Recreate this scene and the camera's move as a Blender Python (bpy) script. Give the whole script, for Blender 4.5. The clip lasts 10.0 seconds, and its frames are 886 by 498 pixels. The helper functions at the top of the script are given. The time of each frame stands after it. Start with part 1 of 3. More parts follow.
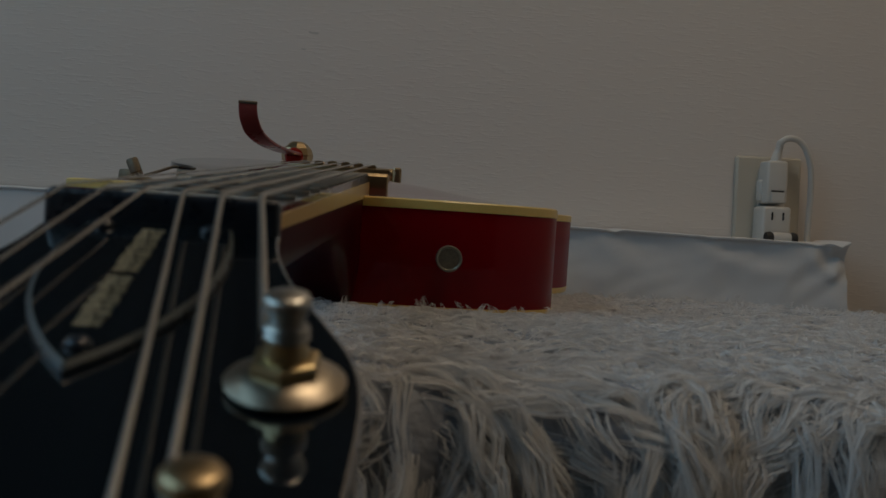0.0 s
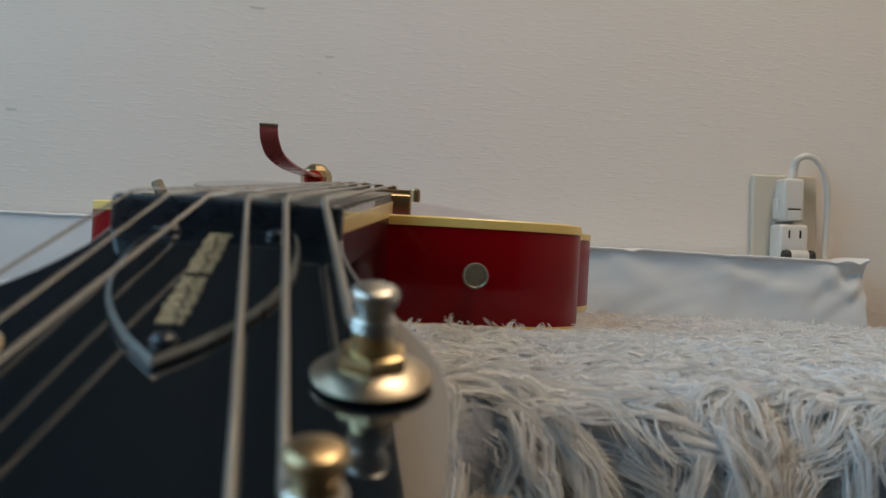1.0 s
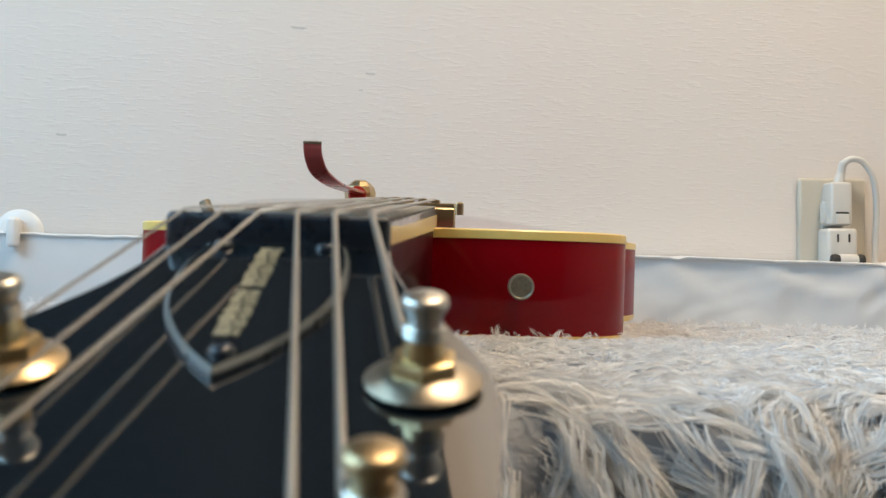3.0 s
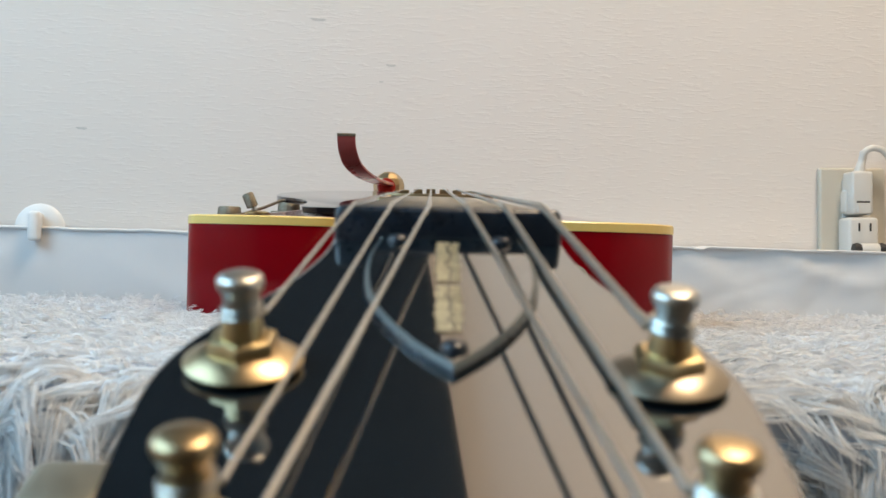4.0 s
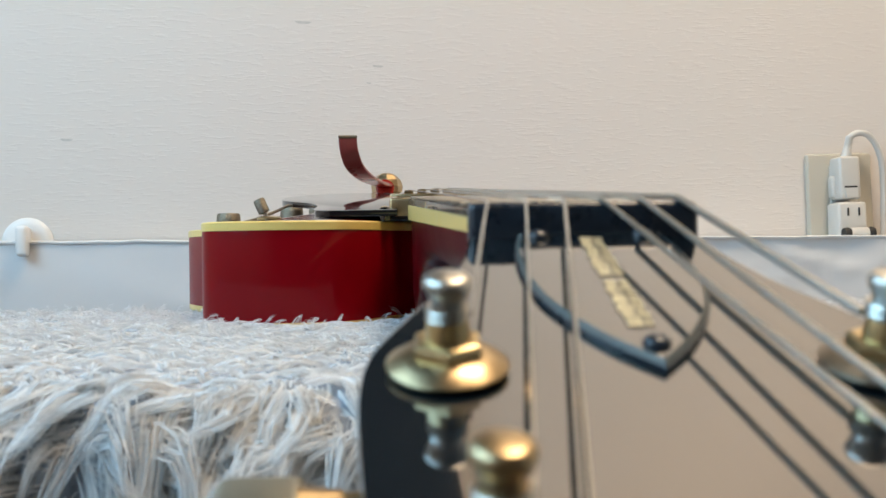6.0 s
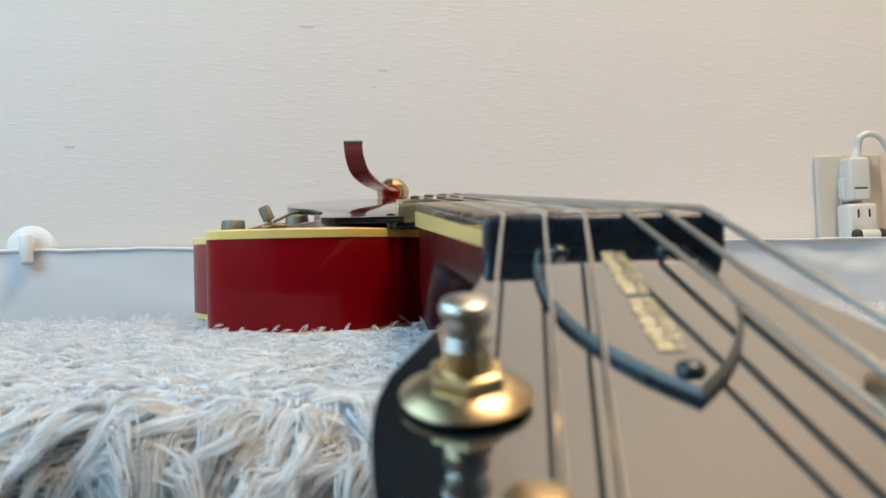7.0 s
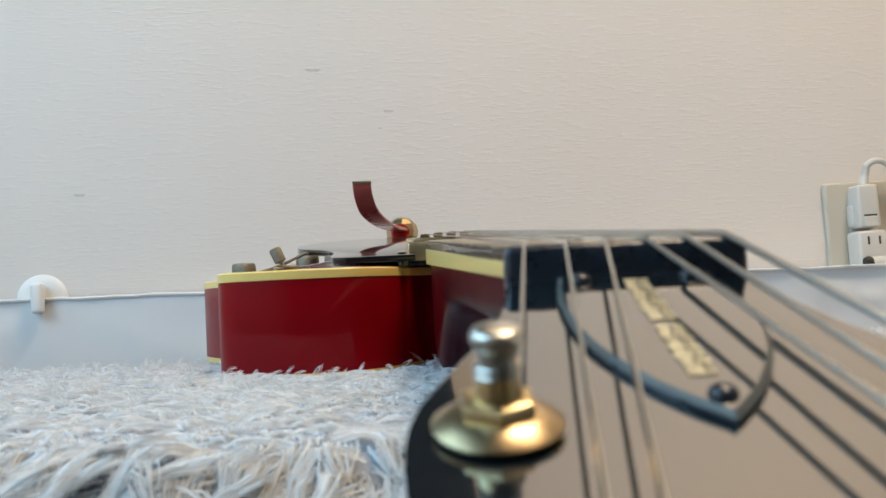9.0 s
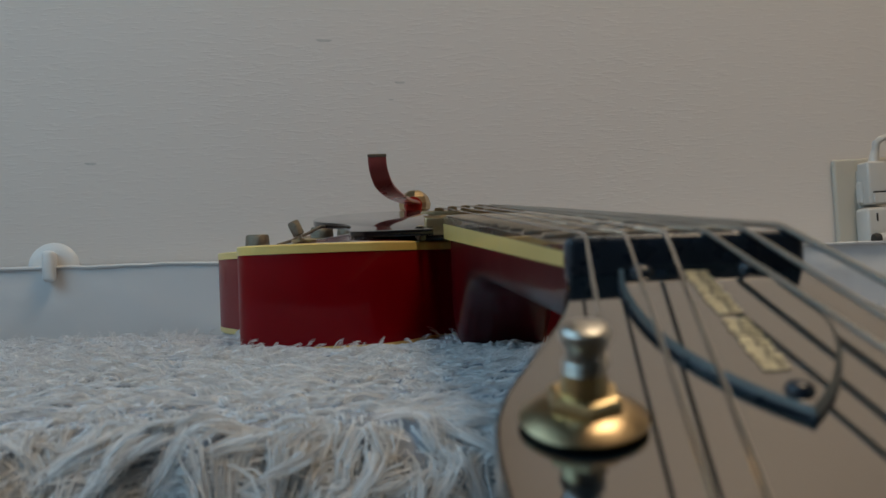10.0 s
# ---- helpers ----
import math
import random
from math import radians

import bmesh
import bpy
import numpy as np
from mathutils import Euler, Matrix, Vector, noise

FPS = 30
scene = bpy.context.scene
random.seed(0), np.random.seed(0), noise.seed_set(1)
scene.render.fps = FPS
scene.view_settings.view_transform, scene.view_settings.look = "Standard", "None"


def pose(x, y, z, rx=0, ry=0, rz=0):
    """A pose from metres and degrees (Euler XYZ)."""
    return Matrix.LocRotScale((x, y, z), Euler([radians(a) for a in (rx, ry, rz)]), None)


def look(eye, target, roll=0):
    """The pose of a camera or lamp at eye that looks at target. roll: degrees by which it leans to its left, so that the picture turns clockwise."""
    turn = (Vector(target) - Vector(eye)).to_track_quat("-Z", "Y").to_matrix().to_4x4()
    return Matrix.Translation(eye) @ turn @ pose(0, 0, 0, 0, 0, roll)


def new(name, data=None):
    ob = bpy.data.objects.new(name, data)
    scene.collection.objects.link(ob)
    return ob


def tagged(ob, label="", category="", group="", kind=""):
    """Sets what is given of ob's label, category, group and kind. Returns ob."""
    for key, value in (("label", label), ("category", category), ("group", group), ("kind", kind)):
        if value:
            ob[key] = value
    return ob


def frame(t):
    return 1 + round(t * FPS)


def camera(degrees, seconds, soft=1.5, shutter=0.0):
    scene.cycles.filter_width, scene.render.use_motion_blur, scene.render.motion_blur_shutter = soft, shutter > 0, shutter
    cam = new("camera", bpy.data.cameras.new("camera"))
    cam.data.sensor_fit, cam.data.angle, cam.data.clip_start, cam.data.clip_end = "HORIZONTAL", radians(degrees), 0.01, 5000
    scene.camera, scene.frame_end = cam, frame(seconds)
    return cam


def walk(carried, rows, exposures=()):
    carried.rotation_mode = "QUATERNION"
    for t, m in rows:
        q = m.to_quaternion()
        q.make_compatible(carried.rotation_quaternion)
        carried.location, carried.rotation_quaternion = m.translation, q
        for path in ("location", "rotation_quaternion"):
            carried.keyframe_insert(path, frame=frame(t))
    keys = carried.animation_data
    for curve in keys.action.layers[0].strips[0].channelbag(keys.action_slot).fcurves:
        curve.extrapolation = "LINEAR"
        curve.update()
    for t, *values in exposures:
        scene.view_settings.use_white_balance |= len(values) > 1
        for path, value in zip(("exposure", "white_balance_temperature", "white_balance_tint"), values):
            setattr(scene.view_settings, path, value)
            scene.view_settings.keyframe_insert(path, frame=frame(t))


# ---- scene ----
cam = camera(46.4, 10.0, soft=1.5)
cam.data.dof.use_dof = True
cam.data.dof.focus_distance = 0.78
cam.data.dof.aperture_fstop = 34.0
PATH = [
    (0, (0.0288, -0.00416, 0.04341), (0.27734, 1.98026, 0.02595), 2.5),
    (0.5, (0.0196, -0.0041, 0.04397), (0.26928, 1.98024, 0.05193), 2.2),
    (1, (0.01887, -0.00432, 0.03877), (0.24952, 1.9821, 0.0693), 1.9),
    (1.5, (0.02104, -0.00279, 0.03634), (0.22039, 1.98663, 0.0861), 1.5),
    (2, (0.02291, -0.0029, 0.03554), (0.19262, 1.98901, 0.09463), 1.2),
    (3.5, (0.00673, -0.00902, 0.03874), (0.14901, 1.9853, 0.08822), 0.5),
    (4, (-0.01563, -0.0035, 0.03819), (0.14465, 1.98969, 0.07674), 0.2),
    (4.5, (-0.02909, -0.00351, 0.04048), (0.15762, 1.98757, 0.06779), -0.3),
    (5, (-0.03919, -0.00058, 0.04204), (0.17864, 1.98745, 0.0581), -0.7),
    (5.5, (-0.04651, 0.00076, 0.03737), (0.18704, 1.98682, 0.06908), -1.6),
    (7, (-0.0471, 0.01332, 0.04083), (0.16809, 2.00123, 0.08467), -2.4),
    (7.5, (-0.05069, 0.01584, 0.03849), (0.17044, 2.00262, 0.10019), -2.6),
    (8, (-0.05042, 0.01444, 0.03993), (0.16992, 2.00042, 0.12554), -3.2),
    (8.5, (-0.04965, 0.01394, 0.03994), (0.15993, 1.9996, 0.15504), -3.9),
    (9, (-0.04947, 0.01412, 0.03965), (0.15477, 2.0, 0.16031), -3.9),
    (9.5, (-0.04986, 0.01463, 0.03893), (0.15402, 2.00145, 0.14388), -3.7),
    (10, (-0.06077, 0.01151, 0.04381), (0.14046, 2.00044, 0.10457), -3.3),
]
walk(cam, [(t, look(eye, target, roll)) for t, eye, target, roll in PATH],
     exposures=[(0.0, -2.25), (0.5, -1.3), (1.0, -0.66), (1.5, 0.05), (2.0, 0.17), (8.0, 0.17), (8.6, 0.12), (9.0, 0.05), (9.5, -0.42), (10.0, -1.15)])

# ---- world and lights ----
world = bpy.data.worlds.new("world")
scene.world = world
world.use_nodes = True
wn = world.node_tree
sky = wn.nodes.new("ShaderNodeTexSky")
sky.sky_type, sky.sun_disc = "NISHITA", False
sky.sun_elevation, sky.sun_rotation = radians(35), radians(200)
wn.links.new(sky.outputs[0], wn.nodes["Background"].inputs[0])
wn.nodes["Background"].inputs[1].default_value = 0.1


def area(name, m, sx, sy, watts, colour):
    lamp = bpy.data.lights.new(name, "AREA")
    lamp.shape, lamp.size, lamp.size_y, lamp.energy, lamp.color = "RECTANGLE", sx, sy, watts, colour
    ob = new(name, lamp)
    ob.matrix_world = m
    return ob


area("window_daylight", look((-1.03, 0.05, 1.0), (0.0, 0.05, 0.45)), 1.5, 1.1, 23.5, (0.43, 0.745, 1.0))
area("ceiling_lamp_light", look((0.62, 0.32, 1.86), (0.62, 0.32, 0.0)), 0.66, 0.66, 30.5, (1.0, 0.77, 0.53))


# ---- materials ----
def material(name, colour, rough=0.5, metal=0.0, coat=0.0, noise_scale=0.0, noise_amount=0.0, bump=0.0, bump_scale=400.0, island=0.0, spec=0.5, stretch=(1, 1, 1)):
    m = bpy.data.materials.new(name)
    m.use_nodes = True
    nt = m.node_tree
    b = nt.nodes["Principled BSDF"]
    b.inputs["Base Color"].default_value = (*colour, 1)
    b.inputs["Roughness"].default_value = rough
    b.inputs["Metallic"].default_value = metal
    b.inputs["Coat Weight"].default_value = coat
    b.inputs["Coat Roughness"].default_value = 0.03
    b.inputs["Specular IOR Level"].default_value = spec
    co = nt.nodes.new("ShaderNodeTexCoord")
    mp = nt.nodes.new("ShaderNodeMapping")
    mp.inputs["Scale"].default_value = stretch
    nt.links.new(co.outputs["Object"], mp.inputs[0])
    if noise_amount:
        n1 = nt.nodes.new("ShaderNodeTexNoise")
        n1.inputs["Scale"].default_value, n1.inputs["Detail"].default_value = noise_scale, 6
        nt.links.new(mp.outputs[0], n1.inputs["Vector"])
        mix = nt.nodes.new("ShaderNodeMix")
        mix.data_type = "RGBA"
        mix.inputs[6].default_value = (*[c * (1 - noise_amount) for c in colour], 1)
        mix.inputs[7].default_value = (*[min(1, c * (1 + noise_amount)) for c in colour], 1)
        nt.links.new(n1.outputs[0], mix.inputs[0])
        nt.links.new(mix.outputs[2], b.inputs["Base Color"])
        n3 = nt.nodes.new("ShaderNodeMapRange")
        n3.inputs["To Min"].default_value = max(0.01, rough * 0.75)
        n3.inputs["To Max"].default_value = min(1, rough * 1.3)
        nt.links.new(n1.outputs[0], n3.inputs[0])
        nt.links.new(n3.outputs[0], b.inputs["Roughness"])
    if bump:
        n2 = nt.nodes.new("ShaderNodeTexNoise")
        n2.inputs["Scale"].default_value, n2.inputs["Detail"].default_value = bump_scale, 4
        nt.links.new(mp.outputs[0], n2.inputs["Vector"])
        bm_ = nt.nodes.new("ShaderNodeBump")
        bm_.inputs["Strength"].default_value, bm_.inputs["Distance"].default_value = bump, 0.001
        nt.links.new(n2.outputs[0], bm_.inputs["Height"])
        nt.links.new(bm_.outputs[0], b.inputs["Normal"])
    if island:
        g = nt.nodes.new("ShaderNodeNewGeometry")
        r = nt.nodes.new("ShaderNodeValToRGB")
        r.color_ramp.elements[0].color = (*[c * (1 - island) for c in colour], 1)
        r.color_ramp.elements[1].color = (*[min(1, c * (1 + island * 0.6)) for c in colour], 1)
        nt.links.new(g.outputs["Random Per Island"], r.inputs[0])
        nt.links.new(r.outputs[0], b.inputs["Base Color"])
    return m


WALLPAPER = material("wallpaper", (0.71, 0.655, 0.605), 0.75, noise_scale=1.5, noise_amount=0.03, bump=0.18, bump_scale=170, stretch=(0.36, 1, 2.2))
wp = WALLPAPER.node_tree
bn = [n for n in wp.nodes if n.type == "BUMP"][0]
src = bn.inputs["Height"].links[0].from_socket
dash = wp.nodes.new("ShaderNodeMapRange")
dash.inputs["From Min"].default_value, dash.inputs["From Max"].default_value = 0.53, 0.66
wp.links.new(src, dash.inputs[0])
wp.links.new(dash.outputs[0], bn.inputs["Height"])
SCUFF = material("grey_scuff", (0.54, 0.51, 0.47), 0.9, noise_scale=300, noise_amount=0.2)
PLASTER = material("plaster", (0.80, 0.78, 0.74), 0.9, noise_scale=2, noise_amount=0.03, bump=0.2, bump_scale=150)
# unseen floor, kept dark so the tuner posts do not mirror it brightly
WOODFLOOR = material("floor_dark_for_reflections", (0.07, 0.045, 0.03), 0.45, noise_scale=6, noise_amount=0.3, stretch=(1, 8, 1))
RED = material("cherry_lacquer", (0.205, 0.0003, 0.004), 0.4, coat=0.3, noise_scale=9, noise_amount=0.12, spec=0.05)
REDTOP = material("cherry_top_lacquer", (0.20, 0.012, 0.015), 0.2, coat=1.0, noise_scale=14, noise_amount=0.25, stretch=(6, 1, 1))
# the neck's cherry, with the shade beneath the strings put into its colour
SHADERED = material("shaded_cherry_neck", (0.050, 0.0004, 0.002), 0.4, coat=0.25, noise_scale=9, noise_amount=0.12, spec=0.05)
CREAM = material("aged_binding", (0.80, 0.56, 0.17), 0.35, coat=0.3, noise_scale=40, noise_amount=0.08)
BLACK = material("black_lacquer", (0.006, 0.010, 0.014), 0.06, coat=1.0, spec=0.5, noise_scale=30, noise_amount=0.2)
BLACK.node_tree.nodes["Principled BSDF"].inputs["Coat IOR"].default_value = 2.25
NUTM = material("black_nut", (0.016, 0.024, 0.036), 0.28, noise_scale=300, noise_amount=0.3)
PLASTIC = material("black_plastic", (0.010, 0.009, 0.011), 0.12, coat=0.8)
WHITEEDGE = material("bevelled_white_edge", (0.07, 0.086, 0.086), 0.4)
GOLD = material("gold_plate", (0.50, 0.375, 0.215), 0.31, metal=1.0, noise_scale=120, noise_amount=0.06)
# paler copy of the gold: the right tuners' silvery reflection as colour
SHEENGOLD = material("gold_with_cool_sheen", (0.44, 0.375, 0.285), 0.34, metal=1.0, noise_scale=160, noise_amount=0.12)
GOLDDULL = material("worn_gold", (0.60, 0.47, 0.26), 0.32, metal=1.0, noise_scale=300, noise_amount=0.25)
NICKEL = material("nickel", (0.58, 0.56, 0.51), 0.32, metal=1.0, noise_scale=120, noise_amount=0.08)
PEWTER = material("aged_pewter", (0.22, 0.19, 0.14), 0.4, metal=0.9, noise_scale=700, noise_amount=0.4, bump=0.6, bump_scale=1500)
STEEL = material("string_steel", (0.62, 0.60, 0.55), 0.22, metal=1.0)
BRONZE = material("wound_string", (0.46, 0.435, 0.39), 0.3, metal=1.0, bump=0.3, bump_scale=2500)
ROSEWOOD = material("fretboard_wood", (0.035, 0.022, 0.016), 0.25, coat=0.6, noise_scale=60, noise_amount=0.5, stretch=(8, 1, 8))
PEARL = material("pearl", (0.70, 0.72, 0.66), 0.25, coat=0.4, noise_scale=120, noise_amount=0.25)
ARMRED = material("red_brown_arm", (0.30, 0.055, 0.05), 0.28, coat=0.4, noise_scale=60, noise_amount=0.2)
PIVOTRED = material("pivot_red_reflection", (0.30, 0.022, 0.014), 0.25, coat=0.5, noise_scale=80, noise_amount=0.2)
GILT = material("gilt_print", (0.86, 0.74, 0.52), 0.34, metal=0.75, noise_scale=900, noise_amount=0.4)
IVORY = material("ivory_plastic", (0.50, 0.465, 0.39), 0.4, noise_scale=20, noise_amount=0.05)
WHITEPL = material("white_plastic", (0.60, 0.58, 0.54), 0.35)
HOOKWHITE = material("hook_white", (0.76, 0.76, 0.75), 0.3)
DARK = material("dark_slot", (0.02, 0.02, 0.02), 0.6)
PAPER = material("white_paper", (0.66, 0.66, 0.66), 0.6, noise_scale=5, noise_amount=0.05, bump=0.5, bump_scale=14)
FUR = material("grey_shag", (0.88, 0.885, 0.89), 0.65, island=0.22, spec=0.2)
ft = FUR.node_tree
tr = ft.nodes.new("ShaderNodeBsdfTranslucent")
mx = ft.nodes.new("ShaderNodeMixShader")
mx.inputs[0].default_value = 0.58
ramp = [n for n in ft.nodes if n.type == "VALTORGB"][0]
ft.links.new(ramp.outputs[0], tr.inputs[0])
ft.links.new(ft.nodes["Principled BSDF"].outputs[0], mx.inputs[1])
ft.links.new(tr.outputs[0], mx.inputs[2])
ft.links.new(mx.outputs[0], ft.nodes["Material Output"].inputs[0])
BUTTON = material("dull_button", (0.30, 0.28, 0.22), 0.35, metal=0.7, noise_scale=200, noise_amount=0.15)
# for the unseen front wall and ceiling: dark so that metal and lacquer mirror less
DARKWALL = material("dark_for_reflections", (0.07, 0.055, 0.045), 0.7, noise_scale=5, noise_amount=0.3, stretch=(1, 1, 6))
# darker and bluer than the pile: shade in the gaps between locks, as colour
BACKING = material("shaded_rug_backing", (0.30, 0.33, 0.38), 0.95, noise_scale=70, noise_amount=0.14, bump=1.0, bump_scale=260)
DARKSHEET = material("dark_reflection_sheet", (0.012, 0.016, 0.022), 0.9, noise_scale=60, noise_amount=0.3)
SHEET = material("bed_sheet", (0.5, 0.5, 0.5), 0.9, noise_scale=20, noise_amount=0.1)
GLASS = material("window_glass", (0.9, 0.95, 1.0), 0.02)
GLASS.node_tree.nodes["Principled BSDF"].inputs["Transmission Weight"].default_value = 1.0
LAMPGLOW = material("lamp_diffuser", (0.9, 0.85, 0.75), 0.5)
LAMPGLOW.node_tree.nodes["Principled BSDF"].inputs["Emission Color"].default_value = (1.0, 0.84, 0.64, 1)
LAMPGLOW.node_tree.nodes["Principled BSDF"].inputs["Emission Strength"].default_value = 3.0


# ---- mesh helpers ----
def part(name, bm, mat, parent=None, label="", smooth=False, crease=0.7):
    me = bpy.data.meshes.new(name)
    bmesh.ops.recalc_face_normals(bm, faces=bm.faces[:])
    if smooth:
        for f in bm.faces:
            f.smooth = True
        for e in bm.edges:
            if len(e.link_faces) == 2 and e.calc_face_angle(0) > crease:
                e.smooth = False
    bm.to_mesh(me)
    bm.free()
    me.materials.append(mat)
    ob = new(name, me)
    if parent is not None:
        ob.parent = parent
    if label:
        ob["label"] = label
    return ob


def empty(name, m):
    ob = new(name)
    ob.empty_display_size = 0.02
    ob.matrix_world = m
    return ob


def box(x0, x1, y0, y1, z0, z1, bevel=0.0, seg=2, m=None):
    bm = bmesh.new()
    bmesh.ops.create_cube(bm, size=1.0)
    for v in bm.verts:
        v.co = Vector((x0 + (v.co.x + 0.5) * (x1 - x0), y0 + (v.co.y + 0.5) * (y1 - y0), z0 + (v.co.z + 0.5) * (z1 - z0)))
    if bevel:
        bmesh.ops.bevel(bm, geom=bm.edges[:], offset=bevel, segments=seg, profile=0.5, affect="EDGES")
    if m is not None:
        bm.transform(m)
    return bm


def merge(*bms):
    out = bmesh.new()
    for b in bms:
        me = bpy.data.meshes.new("tmp")
        b.to_mesh(me)
        b.free()
        out.from_mesh(me)
        bpy.data.meshes.remove(me)
    return out


def lathe(profile, n=32, m=None):
    bm = bmesh.new()
    rings = []
    for r, z in profile:
        if r < 1e-6:
            rings.append([bm.verts.new((0, 0, z))])
        else:
            rings.append([bm.verts.new((r * math.cos(a), r * math.sin(a), z)) for a in [2 * math.pi * i / n for i in range(n)]])
    for a, b in zip(rings, rings[1:]):
        for i in range(n):
            j = (i + 1) % n
            if len(a) == 1 and len(b) > 1:
                bm.faces.new((a[0], b[i], b[j]))
            elif len(b) == 1 and len(a) > 1:
                bm.faces.new((a[i], a[j], b[0]))
            elif len(a) > 1:
                bm.faces.new((a[i], a[j], b[j], b[i]))
    if m is not None:
        bm.transform(m)
    return bm


def prism(outline, z0, z1, bevel=0.0, m=None):
    bm = bmesh.new()
    lo = [bm.verts.new((x, y, z0)) for x, y in outline]
    hi = [bm.verts.new((x, y, z1)) for x, y in outline]
    n = len(outline)
    bm.faces.new(lo)
    top = bm.faces.new(hi)
    for i in range(n):
        bm.faces.new((lo[i], lo[(i + 1) % n], hi[(i + 1) % n], hi[i]))
    if bevel:
        bmesh.ops.recalc_face_normals(bm, faces=bm.faces[:])
        bmesh.ops.bevel(bm, geom=top.edges[:], offset=bevel, segments=2, profile=0.6, affect="EDGES")
    if m is not None:
        bm.transform(m)
    return bm


def sweep(points, radii, n=10, flat=1.0, caps=True, side=Vector((0, 0, 1))):
    """A tube along points; flat scales its height against its width."""
    bm = bmesh.new()
    pts = [Vector(p) for p in points]
    if not isinstance(radii, (list, tuple)):
        radii = [radii] * len(pts)
    rings = []
    for i, p in enumerate(pts):
        d = (pts[min(i + 1, len(pts) - 1)] - pts[max(i - 1, 0)]).normalized()
        a = d.cross(side)
        a = a.normalized() if a.length > 1e-5 else d.orthogonal().normalized()
        b = a.cross(d)
        rings.append([bm.verts.new(p + radii[i] * (math.cos(t) * a + flat * math.sin(t) * b)) for t in [2 * math.pi * k / n for k in range(n)]])
    for r, s in zip(rings, rings[1:]):
        for k in range(n):
            bm.faces.new((r[k], r[(k + 1) % n], s[(k + 1) % n], s[k]))
    if caps:
        bm.faces.new(rings[0][::-1])
        bm.faces.new(rings[-1])
    return bm


def spline(points, per=8, closed=False):
    """Catmull-Rom through 2D or 3D points."""
    pts = [Vector(p) for p in points]
    n = len(pts)
    out = []
    for i in range(n if closed else n - 1):
        if closed:
            p0, p1, p2, p3 = pts[i - 1], pts[i], pts[(i + 1) % n], pts[(i + 2) % n]
        else:
            p0, p1, p2, p3 = pts[max(i - 1, 0)], pts[i], pts[i + 1], pts[min(i + 2, n - 1)]
        for k in range(per):
            t = k / per
            out.append(0.5 * ((2 * p1) + (p2 - p0) * t + (2 * p0 - 5 * p1 + 4 * p2 - p3) * t * t + (3 * p1 - p0 - 3 * p2 + p3) * t ** 3))
    if not closed:
        out.append(pts[-1])
    return out


# ---- the room ----
WALL_Y = 1.178
wall = part("wall_back", box(-1.15, 2.3, WALL_Y, WALL_Y + 0.1, -0.42, 2.0), WALLPAPER)
tagged(wall, "off-white embossed wallpaper on the wall behind", "wall", kind="structure")
for sx, sz, sw, sh in ((0.0190, 0.2710, 0.0110, 0.0016), (-0.0640, 0.3220, 0.0170, 0.0020), (-0.3266, 0.1939, 0.0120, 0.0018), (0.0080, 0.2520, 0.0050, 0.0010)):
    ring = [(sw * 0.5 * math.cos(a) * (1 + 0.2 * math.sin(3 * a)), sh * math.sin(a) * (1 + 0.3 * math.cos(2 * a))) for a in [2 * math.pi * k / 20 for k in range(20)]]
    part("scuff", prism(ring, 0.0, 0.0004, 0.0, Matrix.Translation((sx, WALL_Y, sz)) @ pose(0, 0, 0, 90, 4, 0)), SCUFF, wall, "small grey scuff")
wl = merge(box(-1.15, -1.05, -2.2, -0.75, -0.42, 2.0), box(-1.15, -1.05, 0.85, WALL_Y, -0.42, 2.0),
           box(-1.15, -1.05, -0.75, 0.85, -0.42, 0.4), box(-1.15, -1.05, -0.75, 0.85, 1.6, 2.0))
tagged(part("wall_left", wl, PLASTER), "plain off-white plastered wall with a window opening", "wall", kind="structure")
tagged(part("wall_right", box(2.2, 2.3, -2.2, WALL_Y, -0.42, 2.0), PLASTER), "plain off-white plastered wall", "wall", kind="structure")
tagged(part("wall_front", box(-1.15, 2.3, -2.3, -2.2, -0.42, 2.0), DARKWALL), "unseen front wall, coloured dark to darken the reflections", "wall", kind="structure")
tagged(part("floor", box(-1.15, 2.3, -2.3, WALL_Y + 0.1, -0.52, -0.42), WOODFLOOR), "unseen floor below the bed, coloured dark to darken the reflections", "floor", kind="structure")
tagged(part("ceiling", box(-1.15, 2.3, -2.3, WALL_Y + 0.1, 2.0, 2.1), DARKWALL), "unseen ceiling, coloured dark to darken the reflections", "ceiling", kind="structure")

win = empty("window_1", Matrix.Translation((-1.10, 0.05, 1.0)))
tagged(win, "wide two-pane window with white frame in the side wall", "window", kind="structure")
part("window_frame", merge(box(-0.03, 0.03, -0.80, -0.755, -0.6, 0.6, 0.004), box(-0.03, 0.03, 0.755, 0.80, -0.6, 0.6, 0.004), box(-0.03, 0.03, -0.022, 0.022, -0.555, 0.555, 0.004),
                           box(-0.03, 0.03, -0.755, 0.755, -0.6, -0.555, 0.004), box(-0.03, 0.03, -0.755, 0.755, 0.555, 0.6, 0.004)), WHITEPL, win)
for y0, y1 in ((-0.755, -0.022), (0.022, 0.755)):
    part("pane", box(-0.004, 0.0, y0, y1, -0.555, 0.555), GLASS, win).visible_shadow = False

lamp = empty("ceiling_lamp", Matrix.Translation((0.62, 0.32, 2.0)))
tagged(lamp, "square white ceiling lamp with a warm glow", "ceiling lamp")
part("base", box(-0.37, 0.37, -0.37, 0.37, -0.05, 0.0, 0.01), WHITEPL, lamp)
part("diffuser", box(-0.35, 0.35, -0.35, 0.35, -0.10, -0.05, 0.02, 3), LAMPGLOW, lamp)

